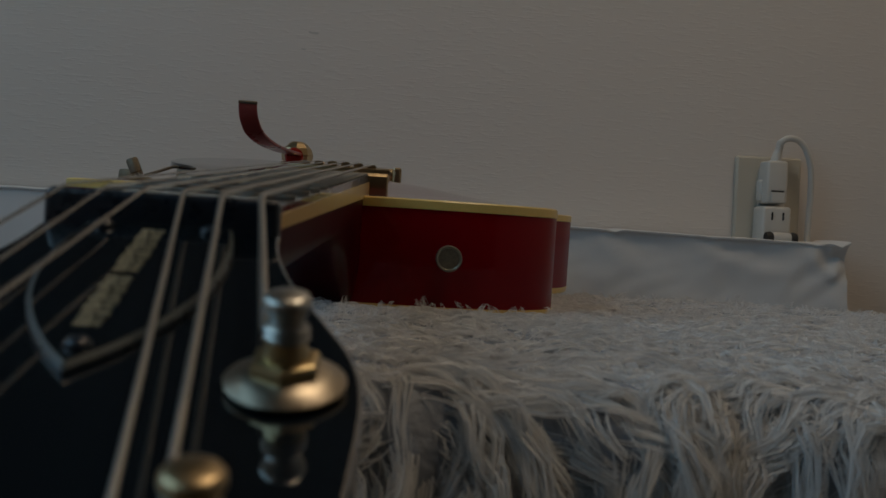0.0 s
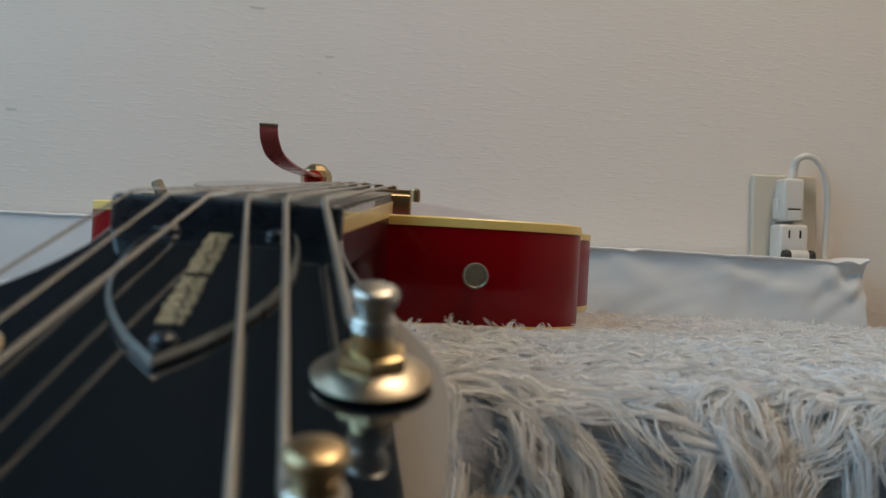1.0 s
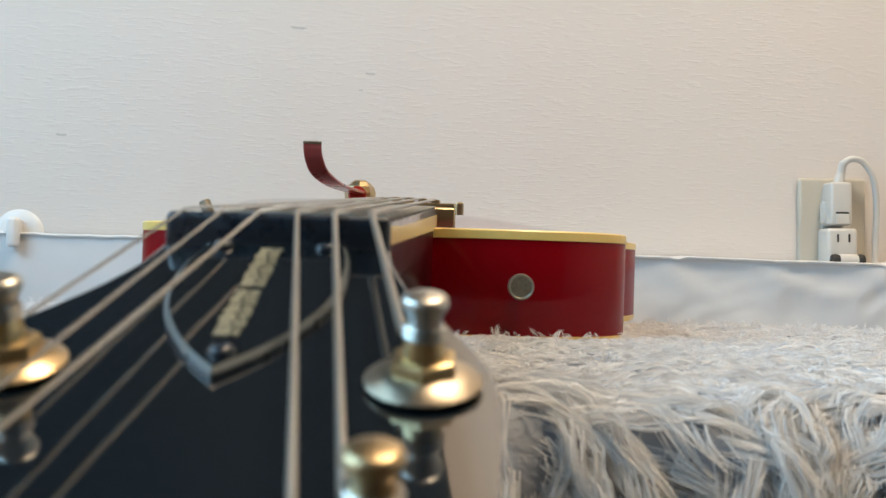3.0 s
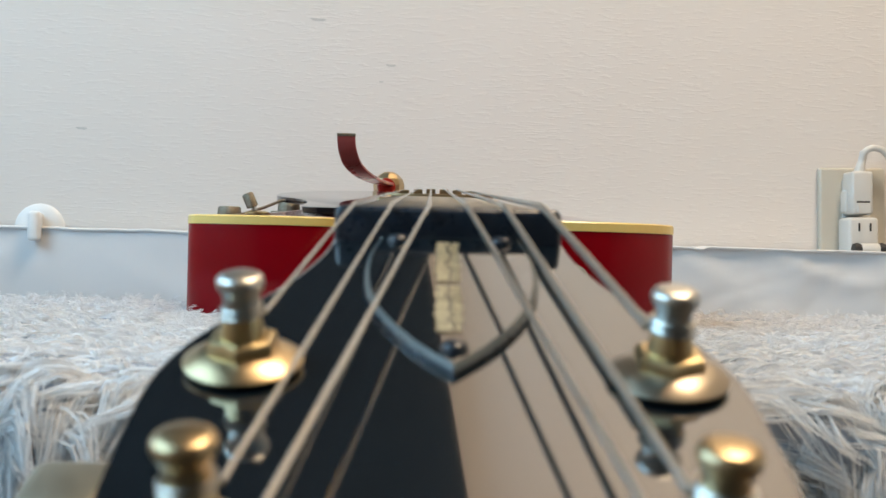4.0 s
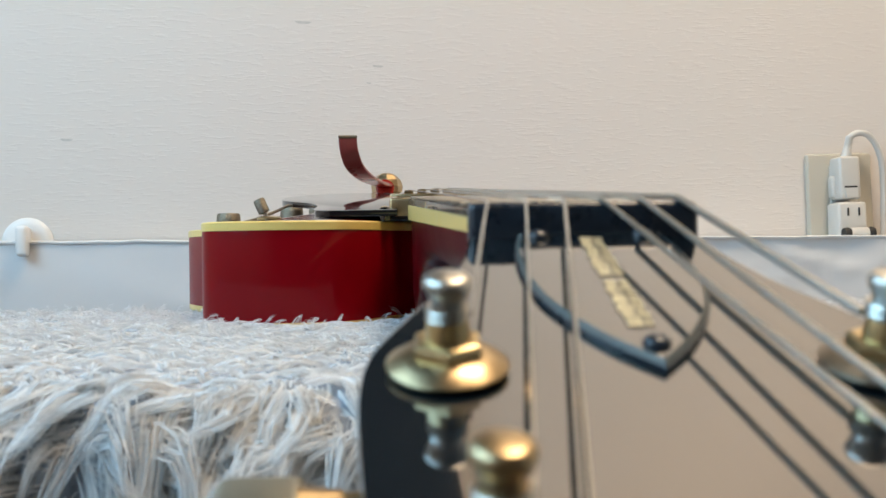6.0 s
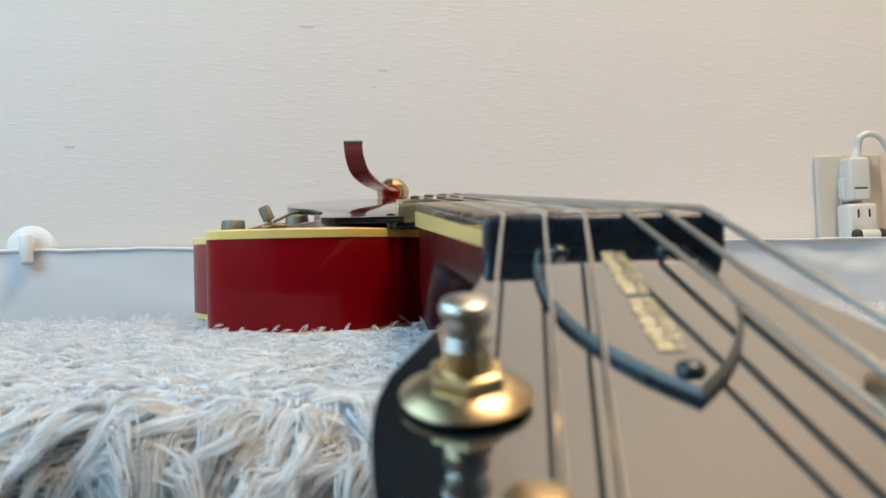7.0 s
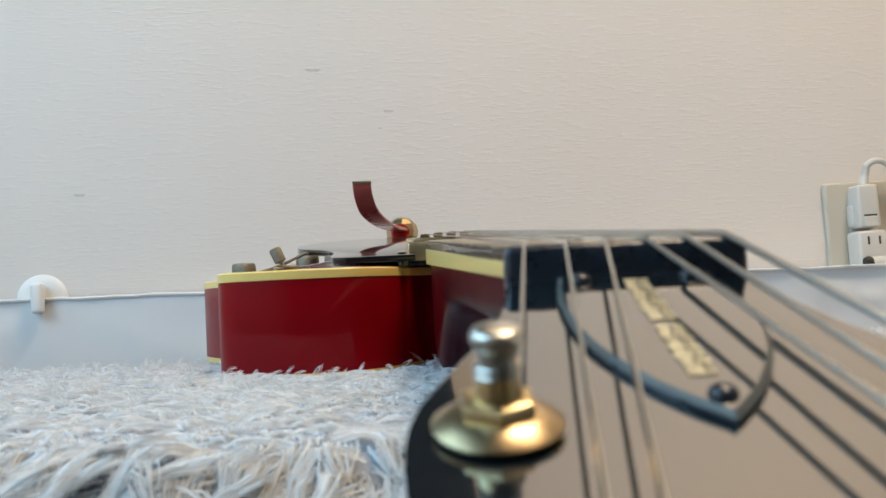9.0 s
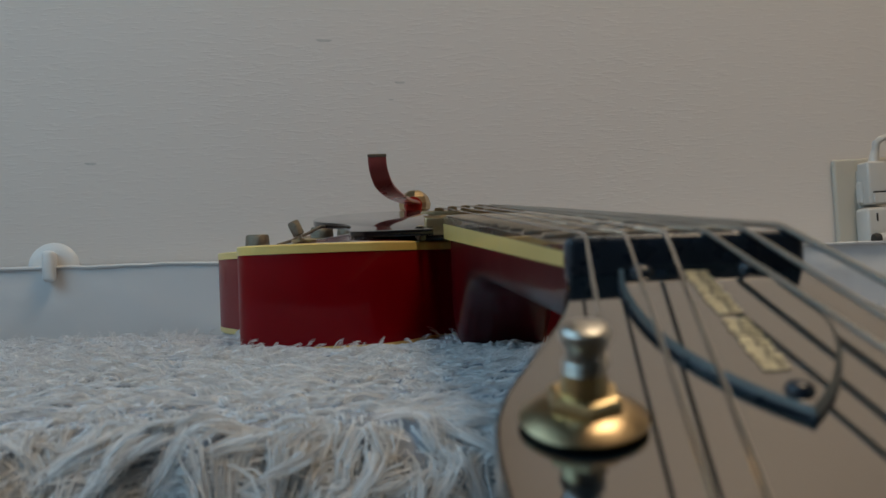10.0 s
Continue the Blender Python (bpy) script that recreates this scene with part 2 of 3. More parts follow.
# unseen dark sheet on the upper wall, added so the headstock mirrors a dark half
bm = bmesh.new()
cols = []
for i in range(161):
    y = WALL_Y - 0.035 + 0.010 * math.sin(i * 0.11) + 0.004 * math.sin(i * 0.05 + 1)
    # the right edge slants to fit the reflection's border in the camera's view
    cols.append([bm.verts.new((-1.0 + (1.043 + 0.217 * k / 8) * i / 160, y, 0.62 + 1.28 * k / 8)) for k in range(9)])
for a, b in zip(cols, cols[1:]):
    for k in range(8):
        bm.faces.new((a[k], b[k], b[k + 1], a[k + 1]))
bmesh.ops.solidify(bm, geom=bm.faces[:], thickness=0.003)
tagged(part("curtain", bm, DARKSHEET, smooth=True), "unseen dark hanging sheet, added for the dark reflection in the headstock", "curtain")
bm = sweep([(-1.04, WALL_Y - 0.04, 1.91), (0.30, WALL_Y - 0.04, 1.91)], 0.012, 12)
tagged(part("sheet_rail", bm, NICKEL, smooth=True), "thin metal rail added above the unseen dark sheet", "curtain rail")

# bed under the rug
tagged(part("mattress", box(-1.0, 1.3, 0.345, 1.02, -0.42, -0.05, 0.03, 3), SHEET), "plain mattress under a grey shag rug", "mattress")


# ---- rug ----
def lie(x, y):
    """Height of the rug's backing on top of the bed."""
    xx = max(-0.75, min(0.8, x))
    dip = max(0.0, y - 0.88)
    z = 0.0052 - 0.024 * (xx - 0.02) - 0.004 * (y - 0.62) - 0.10 * dip
    return z + 0.003 * noise.noise(Vector((x * 9, y * 9, 3.1))) + 0.0022 * noise.noise(Vector((x * 38, y * 38, 1.1)))


EDGE_Y, BEND = 0.255, 0.032


def rug_point(x, v):
    """v runs from the wall side over the top (v = 0 at the bend) and down the front (v > 0)."""
    wob = 0.012 * noise.noise(Vector((x * 5, 0, 7.7)))
    e = EDGE_Y + wob
    if v <= 0:
        return Vector((x, e + BEND - v, lie(x, e + BEND - v)))
    z0 = lie(x, e + BEND)
    a = min(v / BEND, math.pi / 2)
    p = Vector((x, e + BEND - BEND * math.sin(a), z0 - BEND * (1 - math.cos(a))))
    rest = max(0.0, v - BEND * math.pi / 2)
    ruck = 0.006 * noise.noise(Vector((x * 30, v * 30, 9.0))) + 0.003 * noise.noise(Vector((x * 75, v * 60, 4.0)))
    ruck *= min(1.0, v / 0.02)
    return p + Vector((0, 0.05 * rest - ruck, -rest + 0.6 * ruck))


rug = empty("shag_rug", Matrix.Translation((0, 0, 0)))
tagged(rug, "light grey long-pile shag rug draped over the bed edge", "rug")
bm = bmesh.new()
grid = []
for i in range(301):
    x = -0.75 + 1.65 * i / 300
    grid.append([bm.verts.new(rug_point(x, -0.84 + k * 0.0075)) for k in range(140)])
for a, b in zip(grid, grid[1:]):
    for k in range(139):
        bm.faces.new((a[k], b[k], b[k + 1], a[k + 1]))
part("backing", bm, BACKING, rug, smooth=True)


# ---- guitar frame and outline ----
GUITAR = pose(0.0015, 0.1951, 0.0597, 1.12, 1.16, -4)
OUTLINE = [tuple(p) for p in spline([
    (0.026, 0.393), (0.055, 0.389), (0.088, 0.390), (0.118, 0.400), (0.139, 0.420), (0.147, 0.450), (0.143, 0.490), (0.138, 0.530),
    (0.146, 0.575), (0.170, 0.625), (0.195, 0.675), (0.202, 0.725), (0.189, 0.785), (0.145, 0.840), (0.085, 0.872), (0.0, 0.882),
    (-0.085, 0.872), (-0.148, 0.840), (-0.198, 0.785), (-0.213, 0.725), (-0.209, 0.675), (-0.188, 0.625), (-0.161, 0.575), (-0.150, 0.530),
    (-0.153, 0.490), (-0.1565, 0.455), (-0.148, 0.432), (-0.120, 0.422), (-0.092, 0.421), (-0.068, 0.428), (-0.052, 0.448), (-0.040, 0.474),
    (-0.028, 0.488), (-0.012, 0.480), (-0.004, 0.400)], per=6, closed=True)]
inv = GUITAR.inverted()


def inside(x, y, grow=1.0):
    hit = False
    n = len(OUTLINE)
    for i in range(n):
        (x0, y0), (x1, y1) = OUTLINE[i], OUTLINE[i - 1]
        x0, x1, y0, y1 = x0 * grow, x1 * grow, 0.65 + (y0 - 0.65) * grow, 0.65 + (y1 - 0.65) * grow
        if (y0 > y) != (y1 > y) and x < (x1 - x0) * (y - y0) / (y1 - y0) + x0:
            hit = not hit
    return hit


def pile():
    """The rug's pile: locks of thin tapered strands, each strand its own island."""
    rng = np.random.default_rng(5)
    verts, faces = [], []
    STEPS = 6
    ts = np.linspace(0, 1, STEPS)

    def lock(x, v, count, length, rise, spread, width, wave, stand):
        p = rug_point(x, v)
        if v <= -0.02:
            q = inv @ p
            if inside(q.x, q.y, 0.965):
                return
            if inside(q.x, q.y, 1.07):
                length, rise, width = length * 0.7, rise * 0.7, width * 0.38
        dx, dv = rug_point(x + 0.004, v) - p, rug_point(x, v + 0.004) - p
        n = dx.cross(dv).normalized()
        if (v < 0 and n.z < 0) or (v >= 0 and n.z - n.y < 0):
            n = -n
        tu, tv = dx.normalized(), dv.normalized()
        ang = 6.0 * noise.noise(Vector((x * 11, v * 14, 1.3))) + rng.normal(0, 0.5)
        lean = tu * math.sin(ang) + tv * (math.cos(ang) * 0.8 + 0.15)
        if v > -0.05:
            g = min(1.0, (v + 0.05) / 0.09)
            lean = lean * (1 - 0.35 * g) + tv * (0.8 * g)
            if v > -0.015 and lean.dot(tv) < 0.15:
                lean += tv * (0.15 - 1.6 * lean.dot(tv))
        lean.normalize()
        lean = (lean + n * stand).normalized()
        side = n.cross(lean).normalized()
        P, N, D, S = (np.array(c) for c in (p, n, lean, side))
        ph, amp, fr = rng.uniform(0, 6.28), wave * length, rng.uniform(3.5, 6.5)
        droop = 0.35 * length if v > -0.02 else 0.0
        core = (P + np.outer(ts * length, D) + np.outer(rise * np.sin(np.minimum(1.0, ts * 1.2) * 2.4), N)
                + np.outer(amp * (np.sin(ph + ts * fr) - math.sin(ph)), S) + np.outer(amp * 0.5 * np.sin(ph * 2 + ts * fr * 0.8) * ts, N))
        core[:, 2] -= droop * ts ** 2
        U = np.array(tu), np.array(tv)
        for _ in range(count):
            o = rng.normal(0, spread, 2)
            k = rng.uniform(0.75, 1.12)
            conv = 1 - 0.9 * ts ** 0.8
            c = P + (core - P) * k + np.outer(conv, U[0] * o[0] + U[1] * o[1]) + np.outer(ts, rng.normal(0, 0.035 * length, 3))
            w = width * rng.uniform(0.7, 1.3) * (1 - ts) ** 0.5 + 0.00006
            tw = rng.uniform(0, 3.14)
            W = S * math.cos(tw) + N * math.sin(tw)
            base = len(verts)
            for i in range(STEPS - 1):
                verts.append(c[i] - W * w[i])
                verts.append(c[i] + W * w[i])
            verts.append(c[-1])
            for i in range(STEPS - 2):
                e = base + 2 * i
                faces.append((e, e + 1, e + 3, e + 2))
            e = base + 2 * (STEPS - 2)
            faces.append((e, e + 1, e + 2))

    # matted top near the front, the farther top, upright wisps, then the locks over the edge
    for _ in range(12000):
        lock(rng.uniform(-0.42, 0.46), rng.uniform(-0.40, 0.0), 10, rng.uniform(0.006, 0.014), rng.uniform(0.0006, 0.0026), 0.0020, 0.00034, rng.uniform(0.05, 0.14), rng.uniform(-0.05, 0.03))
    for _ in range(5600):
        lock(rng.uniform(-0.62, 0.80), rng.uniform(-0.82, -0.38), 8, rng.uniform(0.008, 0.016), rng.uniform(0.001, 0.0030), 0.0028, 0.00030, rng.uniform(0.03, 0.10), rng.uniform(-0.05, 0.10))
    for _ in range(1500):
        lock(rng.uniform(-0.5, 0.6), rng.uniform(-0.75, -0.14), 9, rng.uniform(0.004, 0.011), rng.uniform(0.002, 0.005), 0.0014, 0.00012, rng.uniform(0.05, 0.15), rng.uniform(0.3, 0.9))
    for _ in range(2500):
        v = rng.uniform(-0.006, 0.13)
        high = min(1.0, 0.35 + max(0.0, v) / 0.04)
        lock(rng.uniform(-0.30, 0.30), v, 26, rng.uniform(0.015, 0.032), rng.uniform(0.002, 0.0090) * high, 0.0026, 0.00031, rng.uniform(0.12, 0.26) * high, rng.uniform(-0.05, 0.25) * high)
    me = bpy.data.meshes.new("fur")
    me.from_pydata([tuple(v) for v in verts], [], faces)
    me.materials.append(FUR)
    ob = new("fur", me)
    ob.parent = rug
    tagged(ob, "long matted grey pile in wavy locks", kind="stuff")


pile()

# ---- paper-wrapped board along the wall ----
bm = bmesh.new()
rows_ = []
NX = 300
for i in range(NX + 1):
    x = -1.0 + (0.627 + 1.0) * i / NX
    yf = min(WALL_Y - 0.009, 1.162 - 0.075 * (x + 0.3))
    yb = WALL_Y - 0.004
    zt = 0.0735 - 0.026 * x + 0.0016 * noise.noise(Vector((x * 14, 0, 0))) + 0.001 * noise.noise(Vector((x * 50, 4, 0)))
    crease = 0.004 * math.exp(-((x - 0.36) / 0.006) ** 2)
    zt -= crease * 0.6
    col = []
    levels = [(0.0, -0.12, 0)] + [(0.0, -0.03 + (zt + 0.018) * q / 13, 1) for q in range(14)] + [(0.0, zt - 0.0035, 0.35), (-0.0016, zt - 0.0028, 0), (-0.0022, zt - 0.001, 0), (0.0, zt, 0), (0.5, zt + 0.001, 0), (1.0, zt + 0.001, 0)]
    for f, z, give in levels:
        fold = abs(noise.noise(Vector((x * 7 + z * 9, z * 6 - x * 2, 2.2))))
        calm = min(1.0, max(0.3, (x + 0.15) / 0.3))
        bulge = 0.013 * fold + 0.003 * noise.noise(Vector((x * 19 + z * 11, z * 22, 5))) + 0.0035 * abs(noise.noise(Vector((x * 26 - z * 30, z * 28 + x * 8, 7))))
        y = (yf + f if f < 0 else yf + (yb - yf) * f) + bulge * give * calm
        if x > 0.56 and z > 0.02:
            w = (x - 0.56) / 0.067
            y += 0.010 * w * noise.noise(Vector((x * 60, z * 60, 8.0)))
            z += 0.009 * w * noise.noise(Vector((x * 70, 3.0, z * 40)))
        col.append(bm.verts.new((x, y, z)))
    rows_.append(col)
for a, b in zip(rows_, rows_[1:]):
    for k in range(len(a) - 1):
        bm.faces.new((a[k], b[k], b[k + 1], a[k + 1]))
for col in (rows_[0], rows_[-1]):
    bm.faces.new(col + [bm.verts.new((col[0].co.x, WALL_Y - 0.004, -0.12))])
board = part("padded_board", bm, PAPER, smooth=True)
tagged(board, "long low board wrapped in creased white paper along the wall", "board")

# ---- wall outlet ----
outlet = empty("wall_outlet", Matrix.Translation((0.5625, WALL_Y, 0.0895)))
tagged(outlet, "aged ivory double wall outlet plate above the white board", "outlet")
part("plate", box(-0.0405, 0.0405, -0.009, 0.0, -0.0695, 0.0695, 0.0035, 3), IVORY, outlet, smooth=True)
part("socket_insert", box(-0.014, 0.020, -0.0115, -0.009, -0.055, 0.055, 0.001), WHITEPL, outlet)

plug = empty("power_plug", Matrix.Translation((0.5625, WALL_Y - 0.0115, 0.127)))
bpy.context.view_layer.update()
tagged(plug, "white power plug in the wall outlet", "plug")
part("flange", box(-0.0175, -0.002, -0.013, 0.0, -0.022, 0.004, 0.003, 3), WHITEPL, plug, smooth=True)
part("body", box(-0.0145, 0.0108, -0.026, 0.0, -0.0245, 0.0255, 0.0035, 3), WHITEPL, plug, smooth=True)
part("grip", box(-0.0095, 0.0062, -0.0285, -0.0255, -0.0235, -0.0115, 0.0012), WHITEPL, plug)
part("grip_slot", box(-0.0095, 0.0062, -0.0264, -0.0255, -0.0112, -0.0092, 0.0002), DARK, plug)
part("strain_relief", lathe([(0.0, 0.0255), (0.0040, 0.0255), (0.0045, 0.021), (0.0042, 0.0205), (0.0046, 0.016), (0.0043, 0.0155), (0.0050, 0.010), (0.0062, 0.001), (0.006, -0.003)], 18, Matrix.Translation((-0.001, -0.015, 0.0245)) @ pose(0, 0, 0, 0, 13, 0)), WHITEPL, plug, smooth=True)
cord = spline([(0.5668, 1.1515, 0.1730), (0.5700, 1.150, 0.1775), (0.578, 1.149, 0.1800), (0.589, 1.149, 0.177), (0.599, 1.150, 0.165), (0.6060, 1.152, 0.145), (0.6085, 1.155, 0.115), (0.6080, 1.157, 0.080), (0.6065, 1.157, 0.040)], 6)
cord = [p - plug.matrix_world.translation for p in cord]
part("cord", sweep(cord, 0.0037, 12, side=Vector((0, 1, 0))), WHITEPL, plug, "white cord looping down behind the board", smooth=True)

adaptor = empty("plug_adaptor", Matrix.Translation((0.5605, WALL_Y - 0.0115, 0.075)))
tagged(adaptor, "white cube plug adaptor with two slots", "adaptor")
part("body", box(-0.0180, 0.0170, -0.030, 0.0, -0.025, 0.0240, 0.004, 3), WHITEPL, adaptor, smooth=True)
for sx in (-0.0067, 0.0067):
    part("slot", box(sx - 0.0011, sx + 0.0011, -0.0306, -0.028, 0.008, 0.0172, 0.0003), DARK, adaptor)
small = empty("small_plug", Matrix.Translation((0.5605, WALL_Y - 0.0415, 0.0625)))
tagged(small, "small white plug with black ends in the adaptor", "plug")
part("barrel", lathe([(0, -0.011), (0.006, -0.011), (0.0065, -0.008), (0.0065, 0.008), (0.006, 0.011), (0, 0.011)], 20, Matrix.Translation((0.002, -0.006, 0)) @ pose(0, 0, 0, 0, 90, 0)), WHITEPL, small, smooth=True)
for sx in (-0.0125, 0.0165):
    part("end_cap", lathe([(0, -0.004), (0.006, -0.004), (0.0072, 0), (0.006, 0.004), (0, 0.004)], 20, Matrix.Translation((sx, -0.006, 0)) @ pose(0, 0, 0, 0, 90, 0)), DARK, small, smooth=True)

# ---- adhesive hook ----
hook = empty("wall_hook", Matrix.Translation((-0.3705, WALL_Y, 0.0850)))
tagged(hook, "round white adhesive hook on the wallpaper", "hook")
part("base", lathe([(0, 0.0045), (0.019, 0.0045), (0.0250, 0.003), (0.0275, 0.0)], 40, pose(0, 0, -0.003, 90, 0, 0)), HOOKWHITE, hook, smooth=True)
part("peg", merge(box(-0.0065, 0.0065, -0.027, -0.012, -0.0185, 0.015, 0.0045, 3), box(-0.005, 0.005, -0.014, -0.003, -0.004, 0.013, 0.002)), HOOKWHITE, hook, smooth=True)

# ---- guitar ----
guitar = empty("electric_guitar", GUITAR)
tagged(guitar, "cherry-red archtop electric guitar lying face up on a grey shag rug", "guitar")
DEPTH = 0.066


def shrink(outline, d):
    n = len(outline)
    out = []
    for i in range(n):
        a, b = Vector(outline[i - 1]), Vector(outline[(i + 1) % n])
        t = (b - a).normalized()
        out.append((outline[i][0] - t.y * d, outline[i][1] + t.x * d))
    return out


def band(levels, close=False):
    """A skin round the body through (inset, z) levels."""
    bm = bmesh.new()
    rings = []
    for d, z in levels:
        rings.append([bm.verts.new((x, y, z)) for x, y in (shrink(OUTLINE, d) if d else OUTLINE)])
    n = len(OUTLINE)
    for a, b in zip(rings, rings[1:] + ([rings[0]] if close else [])):
        for i in range(n):
            bm.faces.new((a[i], a[(i + 1) % n], b[(i + 1) % n], b[i]))
    return bm


body = part("body", band([(0.0012, -DEPTH + 0.004), (0, -DEPTH + 0.0052), (0, -DEPTH / 2), (0, -0.0068), (0.0003, -0.0056)]), RED, guitar, "glossy cherry-red sides", smooth=True)
part("top_binding", band([(0.0003, -0.0058), (-0.0004, -0.0056), (-0.0004, -0.0010), (0.0004, -0.0002), (0.0022, 0.0), (0.0022, -0.0058)], True), CREAM, body, "aged cream binding")
part("back_binding", band([(0.0003, -DEPTH + 0.0052), (-0.0003, -DEPTH + 0.0050), (-0.0001, -DEPTH + 0.0012), (0.0015, -DEPTH), (0.004, -DEPTH + 0.0002), (0.004, -DEPTH + 0.0052)], True), CREAM, body, "aged cream binding")
bm = bmesh.new()
bm.faces.new([bm.verts.new((x, y, -DEPTH + 0.0008)) for x, y in shrink(OUTLINE, 0.0035)])
part("back", bm, RED, body)
CEN = Vector((0.0, 0.63))


bm = bmesh.new()
rings = []
inner = shrink(OUTLINE, 0.0021)
SC = [1.0, 0.96, 0.90, 0.82, 0.72, 0.60, 0.46, 0.32, 0.18]


def crown(s):
    e = 1 - s
    u = min(1.0, e / 0.82)
    return 0.0165 * u * u * (3 - 2 * u) if e > 0 else 0.0


for s in SC:
    rings.append([bm.verts.new((CEN.x + (x - CEN.x) * s, CEN.y + (y - CEN.y) * s, -0.0003 + crown(s))) for x, y in inner])
n = len(inner)
for a, b in zip(rings, rings[1:]):
    for i in range(n):
        bm.faces.new((a[i], a[(i + 1) % n], b[(i + 1) % n], b[i]))
bm.faces.new(rings[-1])
part("top", bm, REDTOP, body, "glossy arched red top", smooth=True)


def top_z(x, y):
    """Height of the arched top at a place, by the ring that passes there."""
    lo, hi = 0.0, 1.0
    for _ in range(18):
        s = (lo + hi) / 2
        gx, gy = CEN.x + (x - CEN.x) / max(s, 1e-3), CEN.y + (y - CEN.y) / max(s, 1e-3)
        if inside(gx, gy):
            hi = s
        else:
            lo = s
    return crown((lo + hi) / 2)


# neck
def fb(y):
    """Height of the fretboard's face."""
    return -0.0110 + 0.0550 * y


def fb_low(y):
    """Height of the fretboard's lower edge, where the red neck begins."""
    return -0.0152 + 0.0340 * y


def half(y):
    return 0.0213 + 0.0068 * min(y, 0.47) / 0.47


bm = bmesh.new()
secs = []
for y in [0.0, 0.02, 0.05, 0.1, 0.16, 0.22, 0.28, 0.31, 0.335, 0.355, 0.372, 0.385, 0.398, 0.40]:
    w, zt = half(y) - 0.0003, fb_low(y)
    k = max(0.0, min(1.0, (y - 0.285) / 0.095))
    depth = 0.0155 + 0.004 * y / 0.3 + k ** 2.2 * (DEPTH - 0.003 + zt - 0.0195)
    if y < 0.05:
        depth -= 0.0005
    sec = []
    for i in range(13):
        a = math.pi * i / 12
        c, sn = math.cos(a), math.sin(a)
        px = w * (abs(c) ** (0.8 - 0.5 * k)) * (1 if c >= 0 else -1)
        sec.append(bm.verts.new((px, y, zt - depth * abs(sn) ** (0.75 - 0.4 * k))))
    secs.append(sec)
for a, b in zip(secs, secs[1:]):
    for i in range(12):
        bm.faces.new((a[i], a[i + 1], b[i + 1], b[i]))
    bm.faces.new((a[12], a[0], b[0], b[12]))
bm.faces.new(secs[0])
bm.faces.new(secs[-1][::-1])
neck = part("neck", bm, SHADERED, guitar, "glossy cherry neck with a deep heel, shade put into its colour", smooth=True)


def slab(x0, x1, y0, y1, d0, d1):
    """A board that follows the fretboard, between depths d0 and d1 under its face; None is its foot, "strip" the binding's upper edge."""
    bm = bmesh.new()
    vs = []
    for y, (a, b) in ((y0, x0), (y1, x1)):
        for x, dz in ((a, d1), (b, d1), (b, d0), (a, d0)):
            vs.append(bm.verts.new((x, y, fb_low(y) if dz is None else (0.32 * fb_low(y) + 0.68 * fb(y) if dz == "strip" else fb(y) - dz))))
    for f in ((0, 1, 2, 3), (7, 6, 5, 4), (0, 4, 5, 1), (1, 5, 6, 2), (2, 6, 7, 3), (3, 7, 4, 0)):
        bm.faces.new([vs[i] for i in f])
    return bm


FBE = 0.47
board_ = part("fretboard", slab((-half(0) + 0.0002, half(0) - 0.0002), (-half(FBE) + 0.0002, half(FBE) - 0.0002), 0.0, FBE, 0.0, None), ROSEWOOD, guitar, "dark fretboard with cream binding")
for sg in (-1, 1):
    e0, e1 = half(0), half(FBE)
    part("fretboard_binding", slab(tuple(sorted((sg * (e0 - 0.0016), sg * (e0 + 0.0001)))), tuple(sorted((sg * (e1 - 0.0016), sg * (e1 + 0.0001)))), 0.0, FBE, "strip", None), CREAM, board_, "cream binding strip")
SCALE = 0.628
for i in range(1, 23):
    y = SCALE * (1 - 2 ** (-i / 12))
    h = half(y) - 0.0012
    part("fret", sweep([(-h, y, fb(y) + 0.0002), (-h * 0.5, y, fb(y) + 0.0004), (h * 0.5, y, fb(y) + 0.0004), (h, y, fb(y) + 0.0002)], 0.0010, 8, 0.9), NICKEL, board_, smooth=True)
for i in (1, 3, 5, 7, 9, 12, 15, 17, 19, 21):
    ya, yb = SCALE * (1 - 2 ** (-(i - 1) / 12)), SCALE * (1 - 2 ** (-i / 12))
    g = (yb - ya) * 0.16
    part("inlay", slab((-0.0145, 0.0145), (-0.0145, 0.0145), ya + g, yb - g, -0.0003, 0.0004), PEARL, board_, "pearl block inlay")

# headstock, in its own plane tipped back from the nut
HS = Matrix.Translation((0, 0, -0.0150)) @ pose(0, 0, 0, 18.3, 0, 0)
hs_half = [(-0.002, 0.0214), (-0.014, 0.0228), (-0.028, 0.0268), (-0.042, 0.0330), (-0.054, 0.0378), (-0.066, 0.0397), (-0.085, 0.0390), (-0.12, 0.0362), (-0.155, 0.0338), (-0.174, 0.0345), (-0.186, 0.0290), (-0.190, 0.0170), (-0.186, 0.0070)]
edge = [(w, y) for y, w in hs_half] + [(0.0, -0.180)] + [(-w, y) for y, w in reversed(hs_half)]
edge = [tuple(p) for p in spline(edge, 4)]
headstock = part("headstock", prism(edge, -0.0145, 0.0, 0.0005, HS), BLACK, guitar, "glossy black headstock face", smooth=True, crease=0.25)
nut = part("nut", box(-0.0215, 0.0215, -0.0048, 0.0002, -0.0185, -0.0098, 0.0014, 3), NUTM, guitar, "black nut", smooth=True)

